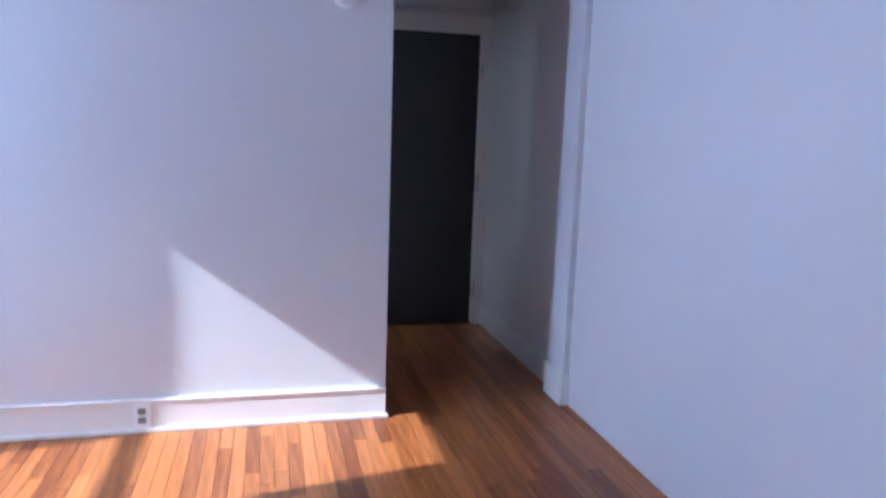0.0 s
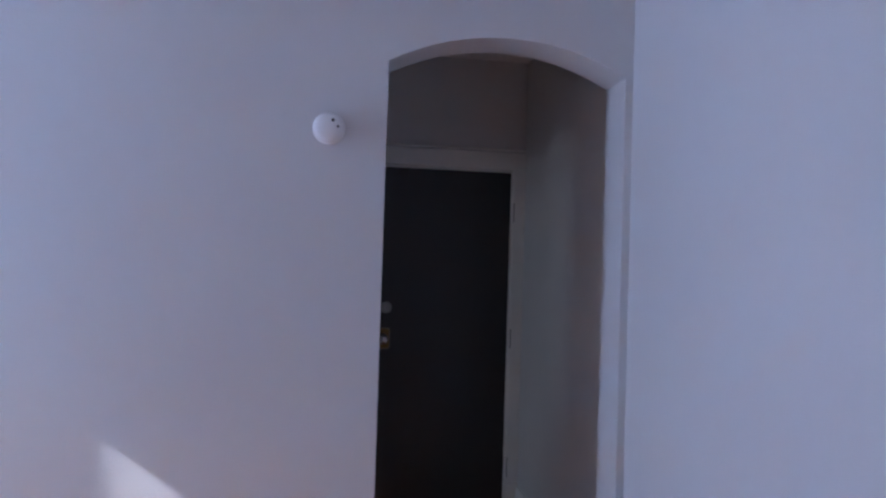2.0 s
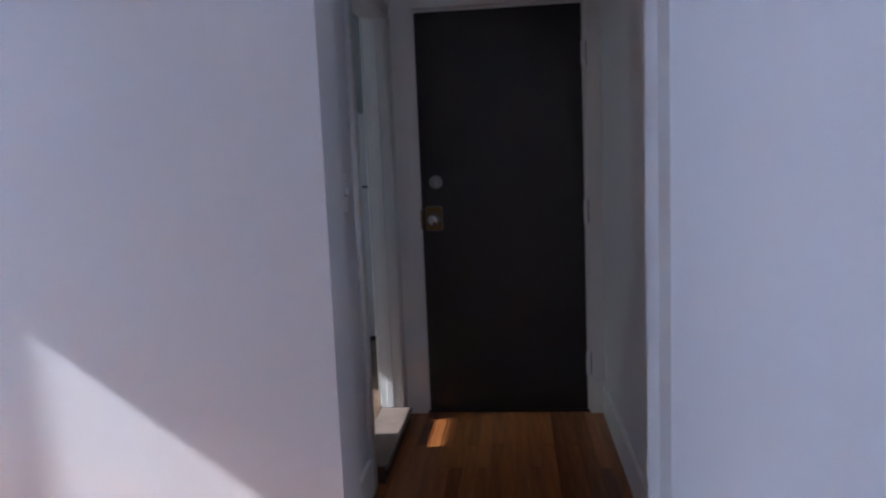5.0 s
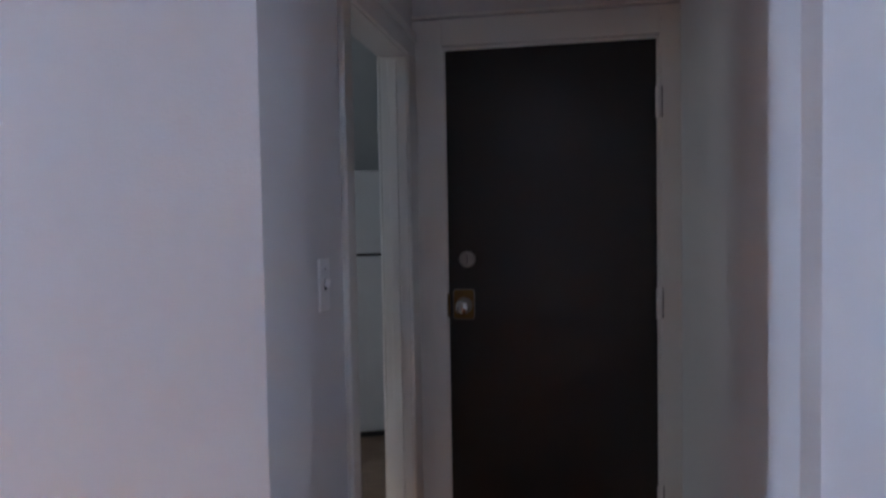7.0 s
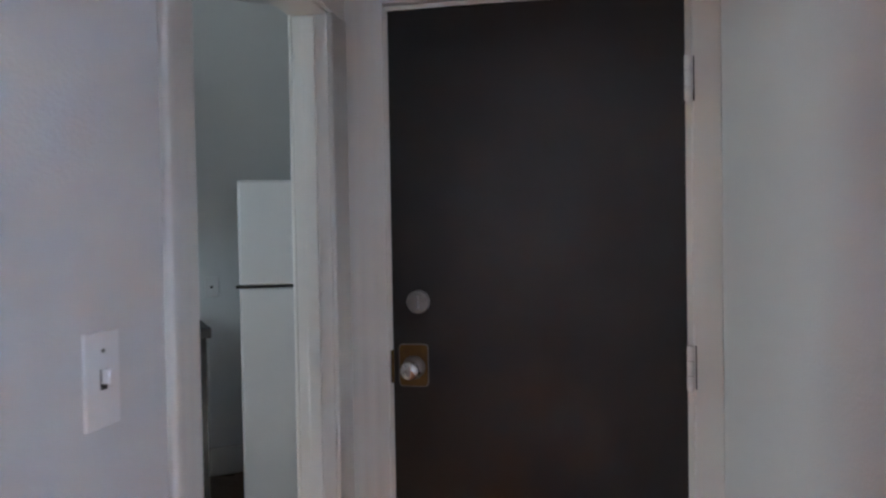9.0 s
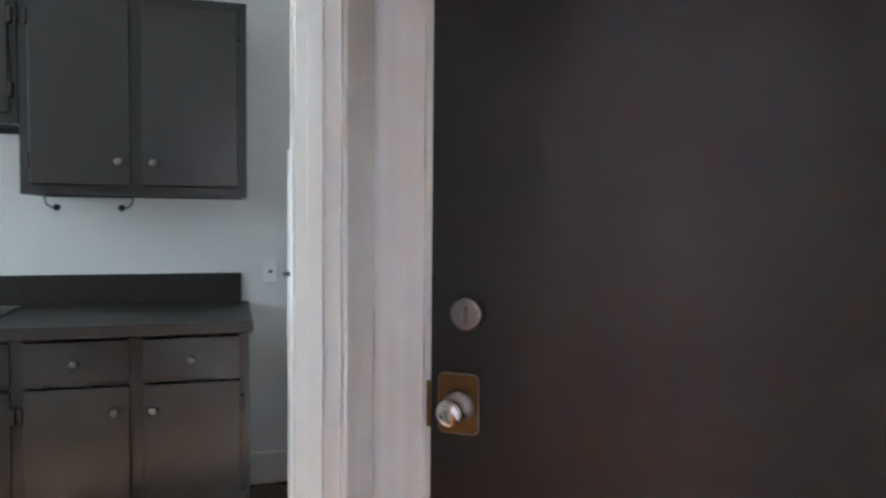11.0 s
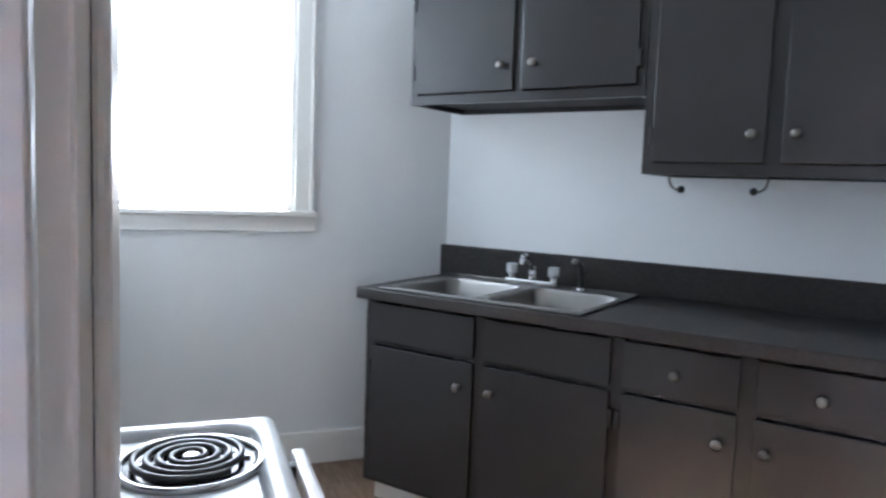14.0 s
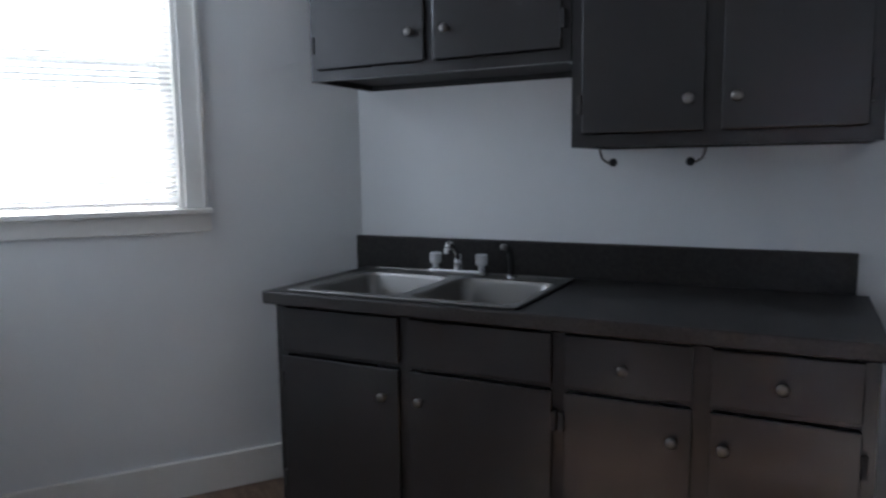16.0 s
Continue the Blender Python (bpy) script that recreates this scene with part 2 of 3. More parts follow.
def casing_x(y, xa, xb, z0, z1):
    return moulding([(xa, y)] + [(xa + (xb - xa) * u, y - t) for u, t in OGEE] + [(xb, y)], z0, z1)


def part(name, bm, material, parent=None, label="", smooth=False):
    me = bpy.data.meshes.new(name)
    if smooth:
        for f in bm.faces:
            f.smooth = True
    bm.to_mesh(me)
    bm.free()
    me.materials.append(material)
    ob = new(name, me)
    ob.parent = parent
    if label:
        tagged(ob, label)
    return ob


def thing(name, label, category, group="", kind="", m=None):
    ob = new(name)
    if m is not None:
        ob.matrix_world = m
    return tagged(ob, label, category, group, kind)


def structure(name, bm, material, label, category):
    return tagged(part(name, bm, material), label, category, kind="structure")


# ---- structure ----
H = 2.71            # ceiling
YW = -1.59         # living room face of the arch wall
XL = -3.10          # inner face of the window wall
XR = 0.887          # right wall of the living room
XH = 0.90           # right wall of the hall
XP = -0.13         # hall face of the kitchen partition
XK = -0.23          # kitchen face of the partition
YJ = -1.395         # hall face of the arch wall
YB = -1.38          # kitchen face of the arch wall
KM = Matrix.Translation((-3.117, 0.378, 0)) @ Matrix.Rotation(radians(36.64), 4, "Z")   # slanted cabinet wall of the kitchen

floor = structure("floor", boxes((-3.35, 1.1, -6.8, 0.1, -0.12, -0.012)), M_GAP, "dark joints under the oak strip floor", "floor")
KF = 0.078  # the kitchen floor lies one low step above the hall
kfloor = structure("floor_kitchen", moulding([(-3.3, YB), (XK, YB), (XK, 2.58), (-3.117, 0.42), (-3.3, 0.4)], -0.011, KF - 0.006), M_GAP, "dark seams of the kitchen plank floor", "floor")
structure("ceiling", boxes((-3.4, 1.1, -6.8, 3.4, H, H + 0.15)), M_CEIL, "plain white painted plaster ceiling", "ceiling")

# arch wall between living room, hall and kitchen
AX0, AX1, ASP, ARISE = -0.061, 0.855, 2.197, 0.118
structure("wall_arch_left", boxes((XL, AX0, YW, YB, 0, H)), M_WALL, "white painted plaster wall beside the arch", "wall")
pts = [(AX0, H), (AX0, ASP)]
for i in range(1, 24):
    u = i / 24
    pts.append((AX0 + (AX1 - AX0) * u, ASP + ARISE * (1 - abs(2 * u - 1) ** 2.1)))
pts += [(AX1, ASP), (AX1, 0), (XR + 0.12, 0), (XR + 0.12, H)]
structure("wall_arch", solid(pts, YW, YJ), M_WALL, "white plaster wall with a shallow arch over the hall opening", "wall")
structure("wall_living_right", boxes((XR, 1.0, -6.7, YW, 0, H)), M_WALL, "white painted living room wall", "wall")
structure("wall_living_back", boxes((XL, 1.0, -6.8, -6.7, 0, H)), M_WALL, "plain white wall closing the living room", "wall")
structure("wall_hall_right", boxes((XH, 1.0, YJ, 0.15, 0, H)), M_WALL, "white painted hall wall", "wall")
structure("wall_partition", wall_x(XK, XP, (YB, 2.7), (0, H), [(-0.853, -0.125, -0.1, 2.006)]), M_WALL, "white partition with the kitchen doorway", "wall")
structure("wall_door", solid([(XP, 0), (-0.02, 0), (-0.02, 2.05), (0.832, 2.05), (0.832, 0), (XH, 0), (XH, H), (XP, H)], 0.0, 0.15), M_WALL, "white wall round the dark entry door", "wall")
structure("wall_window", wall_x(-3.35, XL, (-6.8, 0.9), (0, H), [(-1.165, -0.345, 1.264, 2.6), (-2.82, -1.96, 0.7, 2.6), (-5.6, -4.5, 0.7, 2.6)]), M_KWALL, "white outer wall with tall sash windows", "wall")
structure("wall_breast", boxes((XL, -1.97, YB, -1.19, 0, H), bevel=0.015), M_KWALL, "white plastered chimney breast in the kitchen corner", "wall")
kw = structure("wall_cabinet", boxes((-0.02, 4.4, 0, 0.12, 0, H)), M_KWALL, "pale white kitchen wall behind the cabinets", "wall")
kw.matrix_world = KM
structure("landing_floor", boxes((-0.3, 1.1, 0.15, 0.9, -0.1, 0.0)), M_GAP, "floor strip behind the entry door", "floor")

# ---- trim ----
def trim(name, bm, label="white gloss painted wooden trim"):
    return structure(name, bm, M_TRIM, label, "trim")


trim("baseboard", boxes((-2.9, AX0, YW - 0.016, YW, 0, 0.138), (-2.9, AX0, YW - 0.022, YW, 0.138, 0.152), (-2.9, AX0 + 0.012, YW - 0.03, YW - 0.016, 0, 0.02), bevel=0.003), "white gloss baseboard with a rounded cap and shoe")
trim("baseboard_pilaster", boxes((AX1 - 0.018, AX1, YW - 0.01, YJ + 0.012, 0, 0.165), (AX1 - 0.018, XR, YW - 0.018, YW, 0, 0.165), bevel=0.004), "white plinth block at the foot of the arch pilaster")
trim("baseboard_hall", boxes((XH - 0.016, XH, YJ, -0.03, 0, 0.15), bevel=0.004))
trim("baseboard_partition", boxes((XP, XP + 0.016, YB, -0.942, 0, 0.15), bevel=0.004))
trim("baseboard_window_wall", boxes((XL, XL + 0.018, -1.19, 0.6, KF, 0.232), bevel=0.004))
kb = trim("baseboard_cabinet_wall", boxes((1.98, 4.0, -0.018, 0, KF, 0.232), bevel=0.004))
kb.matrix_world = KM
trim("picture_rail", boxes((XP, XH, -0.022, 0, 2.158, 2.172), bevel=0.003), "thin white moulding over the entry door casing")
# door casing
trim("door_casing_left", casing_x(0, -0.012, XP + 0.002, 0, 2.15))
trim("door_casing_right", boxes((0.826, XH, -0.018, 0, 0, 2.15), bevel=0.004))
trim("plinth_block", boxes((0.822, XH, -0.028, -0.0185, 0, 0.165), bevel=0.004), "white plinth block under the door casing")
trim("door_casing_head", boxes((-0.012, 0.826, -0.018, 0, 2.046, 2.15), bevel=0.004))
# kitchen doorway: lining and casings on both faces
doorway = thing("doorway_trim", "white gloss painted trim round the kitchen doorway", "trim", kind="structure")
part("lining", boxes((XK, XP, -0.852, -0.838, KF, 1.99), bevel=0.002), M_TRIM, doorway)
part("lining", boxes((XK, XP, -0.14, -0.126, KF, 1.99), bevel=0.002), M_TRIM, doorway)
part("head_lining", boxes((XK, XP, -0.838, -0.14, 1.99, 2.006), bevel=0.002), M_TRIM, doorway)
for side in (1, -1):
    xa = XP if side > 0 else XK
    def c(u0, u1, y0, y1, z0, z1):
        return (min(xa + side * u0, xa + side * u1), max(xa + side * u0, xa + side * u1), y0, y1, z0, z1)
    yn = -0.85 if side > 0 else -0.842
    part("casing_near", casing_y(xa, side, yn, yn - 0.085, 0, 1.996), M_TRIM, doorway, smooth=True)
    part("casing_far", casing_y(xa, side, -0.137, -0.03, 0, 1.996), M_TRIM, doorway, smooth=True)
    part("casing_head", boxes(c(0, 0.014, yn - 0.085, -0.03, 1.995, 2.1), c(0.0145, 0.022, yn - 0.085, -0.03, 2.06, 2.1), bevel=0.003), M_TRIM, doorway)
part("stop", boxes((-0.2, -0.165, -0.147, -0.14, KF, 1.985), (-0.2, -0.165, -0.838, -0.831, KF, 1.985), bevel=0.0025), M_TRIM, doorway)
step = thing("threshold", "low tiled step up to the kitchen with a metal edge", "step", kind="structure")
part("step_core", boxes((XK, -0.088, -0.837, -0.141, 0.0, KF - 0.008)), M_GAP, step)
for k in range(3):
    part("tile", boxes((XK + 0.001, -0.088, -0.836 + k * 0.232, -0.6055 + k * 0.232, KF - 0.0075, KF), bevel=0.0015), M_TILE, step)
part("metal_edge", boxes((-0.0875, -0.074, -0.836, -0.142, KF - 0.02, KF + 0.003), bevel=0.003), M_DULL, step, "dull metal edging strip")

# ---- entry door ----
door = thing("door_1", "closed flush entry door painted satin black", "door", kind="structure")
part("door_slab", boxes((0.0, 0.812, 0.002, 0.045, 0.012, 2.03), bevel=0.002), M_DOOR, door)
part("door_stop", boxes((-0.018, 0.0, 0.004, 0.06, 0, 2.045), (0.812, 0.83, 0.004, 0.06, 0, 2.045), (0.0, 0.812, 0.004, 0.06, 2.032, 2.045)), M_TRIM, door, "white painted door jamb")
part("door_sill", boxes((-0.01, 0.822, 0.0, 0.1, 0.0, 0.011)), M_BLACK, door, "dark door sill")


def hinge(z):
    h = part("hinge", boxes((0.813, 0.8285, -0.021, -0.0185, z - 0.058, z + 0.058), bevel=0.001), M_PAINTMETAL, door, "hinge painted over in white")
    # thin black strips put in as the shadow lines either side of the hinge
    part("hinge_shadow", boxes((0.8045, 0.8125, -0.003, 0.0015, z - 0.06, z + 0.06), (0.8287, 0.832, -0.0205, -0.0185, z - 0.058, z + 0.058)), M_BLACK, h, "black strips standing for the shadow beside the hinge")
    for k in range(3):
        zc = z - 0.04 + 0.04 * k
        part("knuckle", move(lathe([(0.0085, 0), (0.0095, 0.002), (0.0095, 0.036), (0.0085, 0.038)], 16), 0.815, -0.026, zc - 0.019), M_PAINTMETAL, h, smooth=False)
    part("pin_tip", move(lathe([(0.002, -0.006), (0.006, -0.002), (0.006, 0.0)], 12), 0.815, -0.026, z - 0.059), M_PAINTMETAL, h)


for zh in (1.788, 1.027, 0.262):
    hinge(zh)
bolt = part("deadbolt", move(lathe([(0.034, 0.0), (0.034, 0.006), (0.031, 0.011), (0.024, 0.012)], 32, "y"), 0.077, 0.002, 1.199), M_DULL, door, "round satin nickel deadbolt rose")
part("thumb_turn", boxes((0.073, 0.081, -0.03, -0.008, 1.181, 1.217), bevel=0.003), M_DULL, bolt)
def rounded(x0, x1, z0, z1, r, n=5):
    """A rounded rectangle as an outline of (x, z)."""
    out = []
    for cx, cz, a0 in ((x1 - r, z1 - r, 0), (x0 + r, z1 - r, 90), (x0 + r, z0 + r, 180), (x1 - r, z0 + r, 270)):
        out += [(cx + r * math.cos(radians(a0 + 90 * k / n)), cz + r * math.sin(radians(a0 + 90 * k / n))) for k in range(n + 1)]
    return out


plate = part("lock_plate", solid(rounded(0.020, 0.102, 0.958, 1.076, 0.012), -0.0035, 0.002), M_BRASS, door, "worn brass lock plate with tarnished edges")
part("worn_edge", solid(rounded(0.0175, 0.1045, 0.9555, 1.0785, 0.013), -0.0015, 0.0018), M_DULL, plate, "bare metal showing at the worn plate edge")
part("edge_plate", boxes((-0.006, 0.004, -0.006, 0.0, 0.965, 1.06), bevel=0.002), M_BRASS, plate)
part("rose", move(lathe([(0.033, 0.003), (0.033, 0.006), (0.03, 0.011), (0.02, 0.015), (0.0135, 0.017)], 32, "y"), 0.062, 0, 1.012), M_DULL, plate, "domed dull metal rose", True)
part("knob", move(lathe([(0.0125, 0.012), (0.0115, 0.03), (0.0165, 0.035), (0.024, 0.046), (0.0268, 0.058), (0.0268, 0.063), (0.0245, 0.067)], 32, "y"), 0.062, 0, 1.012), M_CHROME, plate, "polished steel door knob", True)
part("knob_face", move(lathe([(0.0243, 0.067), (0.022, 0.069), (0.016, 0.0715), (0.008, 0.073), (0.002, 0.0733)], 32, "y"), 0.062, 0, 1.012), M_CHROME, plate, "polished rounded knob face", True)

# ---- windows ----
def sash_window(name, y0, y1, z0, z1, rail, label):
    w = thing(name, label, "window", kind="structure")
    xo = -3.25
    part("window_frame", boxes((-3.34, XL - 0.002, y0, y0 + 0.022, z0, z1), (-3.34, XL - 0.002, y1 - 0.022, y1, z0, z1), (-3.34, XL - 0.002, y0, y1, z1 - 0.022, z1), bevel=0.002), M_TRIM, w)
    for zz0, zz1, dx in ((z0 + 0.005, rail + 0.02, 0.0), (rail - 0.02, z1 - 0.02, -0.04)):
        s = part("sash", boxes((xo + dx, xo + dx + 0.035, y0 + 0.022, y0 + 0.065, zz0, zz1), (xo + dx, xo + dx + 0.035, y1 - 0.065, y1 - 0.022, zz0, zz1), (xo + dx, xo + dx + 0.035, y0 + 0.065, y1 - 0.065, zz0, zz0 + 0.045), (xo + dx, xo + dx + 0.035, y0 + 0.065, y1 - 0.065, zz1 - 0.035, zz1), bevel=0.002), M_TRIM, w)
        g = part("pane", boxes((xo + dx + 0.015, xo + dx + 0.019, y0 + 0.06, y1 - 0.06, zz0 + 0.04, zz1 - 0.03)), M_GLASS, s)
        g.visible_shadow = False
    part("casing", boxes((XL + 0.002, XL + 0.022, y1 - 0.004, y1 + 0.078, z0, z1 + 0.09), (XL + 0.002, XL + 0.022, max(y0 - 0.078, -1.188) if y0 > -2 else y0 - 0.078, y0 + 0.004, z0, z1 + 0.09), (XL + 0.002, XL + 0.022, y0 + 0.004, y1 - 0.004, z1 - 0.004, z1 + 0.09), (XL + 0.022, XL + 0.03, y1 + 0.062, y1 + 0.078, z0, z1 + 0.09), bevel=0.003), M_TRIM, w)
    ys = max(y0 - 0.1, -1.187) if y0 > -2 else y0 - 0.1
    part("window_sill", boxes((-3.24, XL + 0.055, ys, y1 + 0.094, z0 - 0.024, z0), bevel=0.005), M_TRIM, w)
    part("apron", boxes((XL + 0.002, XL + 0.02, ys, y1 + 0.09, z0 - 0.095, z0 - 0.025), bevel=0.004), M_TRIM, w)
    return w


sash_window("window_1", -1.165, -0.345, 1.264, 2.6, 1.855, "tall white sash window over the kitchen floor, sunlit")
sash_window("window_2", -2.82, -1.96, 0.7, 2.6, 1.55, "white sash window lighting the living room")
sash_window("window_3", -5.6, -4.5, 0.7, 2.6, 1.55, "white sash window lighting the living room")

# ---- venetian blind in the kitchen window ----
blind = thing("venetian_blind", "white aluminium mini blind hanging open in the kitchen window", "blind")
part("head_rail", boxes((-3.165, -3.135, -1.138, -0.368, 2.545, 2.576), bevel=0.003), M_PLASTIC, blind)
part("bottom_rail", boxes((-3.16, -3.138, -1.138, -0.368, 1.282, 1.294), bevel=0.003), M_PLASTIC, blind)
slat_bm = bmesh.new()
prof = [(-0.0125, 0.0), (-0.006, 0.0022), (0.0, 0.003), (0.006, 0.0022), (0.0125, 0.0)]
ra = [slat_bm.verts.new((a, -0.384, b)) for a, b in prof]
rb = [slat_bm.verts.new((a, 0.384, b)) for a, b in prof]
rc = [slat_bm.verts.new((a, -0.384, b + 0.0006)) for a, b in prof]
rd = [slat_bm.verts.new((a, 0.384, b + 0.0006)) for a, b in prof]
for i in range(4):
    slat_bm.faces.new((ra[i], ra[i + 1], rb[i + 1], rb[i]))
    slat_bm.faces.new((rc[i], rd[i], rd[i + 1], rc[i + 1]))
slat = part("slat", slat_bm, M_SLAT, blind)
slat.matrix_world = pose(-3.149, -0.753, 1.306, 0, 27, 0)
zz = 1.306 + 0.0222
while zz < 2.54:
    s2 = new("slat", slat.data)
    s2.parent = blind
    s2.matrix_world = pose(-3.149, -0.753, zz, 0, 27, 0)
    zz += 0.0222
for yc in (-1.06, -0.753, -0.44):
    part("ladder_cord", boxes((-3.1365, -3.1355, yc - 0.0007, yc + 0.0007, 1.29, 2.55)), M_PLASTIC, blind)
part("tilt_wand", tube([(-3.13, -1.085, 2.54), (-3.126, -1.088, 2.1), (-3.126, -1.09, 1.84)], 0.004, 6), M_ACRYL, blind)

# ---- wall fittings ----
det = thing("smoke_detector", "round white smoke detector mounted on the plaster wall", "smoke detector", m=pose(-0.269, YW, 1.933))
part("base_ring", lathe([(0.058, 0), (0.058, 0.008), (0.054, 0.012)], 40, "y"), M_PLASTIC, det)
part("cover", lathe([(0.05, 0.008), (0.052, 0.026), (0.047, 0.034), (0.036, 0.037), (0.02, 0.038)], 40, "y"), M_PLASTIC, det, smooth=True)
part("test_button", move(lathe([(0.006, 0.036), (0.006, 0.0395), (0.004, 0.04)], 16, "y"), 0.014, 0, 0.024), M_CABIN, det, "small dark test button")
part("indicator", move(lathe([(0.0045, 0.034), (0.0045, 0.0385), (0.003, 0.039)], 16, "y"), 0.032, 0, 0.002), M_CABIN, det, "small dark indicator lens")


def outlet(name, label, m, toggle=False, w=0.07, h=0.114):
    o = thing(name, label, "light switch" if toggle else "outlet", m=m)
    pl = part("cover_plate", boxes((-w / 2, w / 2, -0.006, 0, -h / 2, h / 2), bevel=0.002), M_PLASTIC, o)
    if toggle:
        part("toggle", boxes((-0.005, 0.005, -0.02, -0.005, -0.006, 0.014), bevel=0.002), M_PLASTIC, o)
        part("toggle_slot", boxes((-0.007, 0.007, -0.0068, -0.0055, -0.014, 0.014)), M_CABIN, o)
    else:
        for dz in (-0.021, 0.021):
            f = part("socket_face", boxes((-0.0165, 0.0165, -0.0085, -0.005, dz - 0.014, dz + 0.014), bevel=0.0015), M_SOCKET, o, "grey socket face")
            for dx, hh in ((-0.0065, 0.0045), (0.0065, 0.0035)):
                part("slot", boxes((dx - 0.0012, dx + 0.0012, -0.0092, -0.008, dz + 0.003 - hh, dz + 0.003 + hh)), M_BLACK, f)
            part("ground_hole", move(lathe([(0.0025, 0.0), (0.0025, 0.0009)], 10, "y"), 0, -0.0083, dz - 0.008), M_BLACK, f)
    part("screw", move(lathe([(0.003, 0.0), (0.003, 0.0012)], 10, "y"), 0, -0.006, 0.0 if not toggle else 0.04), M_NICKEL, o)
    return o


outlet("wall_outlet", "white duplex outlet set into the baseboard", pose(-1.15, YW - 0.016, 0.079))
outlet("light_switch", "white toggle light switch on the hall wall", pose(XP, -1.095, 1.198, 0, 0, 90), True, 0.072, 0.134)
tel = thing("wall_jack", "small white wall jack plate with a dark socket", "wall jack", m=KM @ pose(2.071, 0, 1.122))
part("cover_plate", boxes((-0.036, 0.036, -0.011, 0, -0.058, 0.058), bevel=0.004), M_PLASTIC, tel)
part("plug", boxes((-0.007, 0.007, -0.0135, -0.01, -0.007, 0.007), bevel=0.001), M_CABIN, tel)

# ---- kitchen cabinets (in the slanted wall's own axes) ----
def knob(x, y, z, parent):
    k = part("knob", move(lathe([(0.009, 0.0), (0.009, 0.003), (0.0055, 0.006), (0.0055, 0.013), (0.012, 0.018), (0.0165, 0.023), (0.016, 0.028), (0.01, 0.032), (0.003, 0.033)], 20, "y"), x, y, z), M_NICKEL, parent, "round brushed nickel knob", True)
    return k


def cab_hinge(x, y, z, parent):
    part("hinge", boxes((x - 0.0075, x + 0.0075, y - 0.02, y, z - 0.03, z + 0.03), bevel=0.002), M_CABIN, parent)


def leaf(name, x0, x1, z0, z1, y, parent, knob_at=None, hinges=None):
    d = part(name, boxes((x0, x1, y - 0.018, y - 0.001, z0, z1), bevel=0.004), M_CAB, parent)
    if knob_at:
        knob(knob_at[0], y - 0.018, knob_at[1], d)
    if hinges is not None:
        for zc in (z0 + 0.09, z1 - 0.09):
            cab_hinge(hinges, y - 0.002, zc, d)
    return d


YF = -0.655
base = thing("base_cabinet", "dark grey painted base cabinet with four doors and two drawers", "cabinet", m=KM)
X0, X1 = 0.072, 1.955
part("body", boxes((X0, X0 + 0.018, YF + 0.02, -0.003, 0.168, 0.944), (X1 - 0.018, X1, YF + 0.02, -0.003, 0.168, 0.944), (X0, X1, YF + 0.02, -0.003, 0.168, 0.186)), M_CAB, base)
stiles = [(X0, 0.12), (0.585, 0.639), (1.113, 1.168), (1.512, 1.572), (1.915, X1)]
fr = [(a, b, YF, YF + 0.02, 0.168, 0.944) for a, b in stiles]
for (a0, a1), (b0, b1) in zip(stiles, stiles[1:]):
    fr += [(a1, b0, YF, YF + 0.02, 0.168, 0.208), (a1, b0, YF, YF + 0.02, 0.749, 0.769), (a1, b0, YF, YF + 0.02, 0.927, 0.944)]
part("face_frame", boxes(*fr), M_CAB, base)
part("toe_kick", boxes((X0 + 0.03, X1, YF + 0.045, YF + 0.06, KF, 0.168)), M_TRIM, base, "white painted toe board")
bays = [(0.108, 0.592), (0.632, 1.12), (1.16, 1.52), (1.565, 1.922)]
kx = [0.538, 0.676, 1.470, 1.603]
hx = [0.1, 1.128, 1.152, 1.929]
for i, (a, b) in enumerate(bays):
    leaf("cabinet_door", a, b, 0.188, 0.745, YF, base, (kx[i], 0.651), hx[i])
    if i < 2:
        leaf("false_front", a, b, 0.765, 0.922, YF, base)
    else:
        leaf("drawer", a, b, 0.765, 0.922, YF, base, ((1.334, 1.741)[i - 2], 0.838))

# worktop with the sink cut-out
top = thing("countertop", "dark speckled laminate countertop with backsplash", "countertop", m=KM)
SX0, SX1, SY0, SY1 = 0.165, 1.01, -0.655, -0.1
CZ0, CZ1 = 0.941, 0.982
wbm = wall_x(CZ0, CZ1, (0.062, 1.968), (-0.70, -0.022), [(SX0, SX1, SY0, SY1)])
for v in wbm.verts:
    v.co = Vector((v.co.y, v.co.z, v.co.x))
bmesh.ops.recalc_face_normals(wbm, faces=wbm.faces)
part("worktop", wbm, M_COUNTER, top)
part("front_edge", boxes((0.06, 1.97, -0.716, -0.70, CZ0 - 0.004, CZ1 + 0.002), bevel=0.006), M_EDGE, top)
part("backsplash", boxes((0.0, 1.935, -0.022, -0.002, CZ0, 1.118), bevel=0.005), M_COUNTER, top)

# double-bowl sink
sink = thing("kitchen_sink", "double-bowl stainless steel drop-in sink", "sink", m=KM @ pose(0, 0, -0.004))
rx0, rx1, ry0, ry1 = 0.146, 1.016, -0.68, -0.078
bowls = [(0.186, 0.565, -0.64, -0.2), (0.607, 0.988, -0.64, -0.2)]


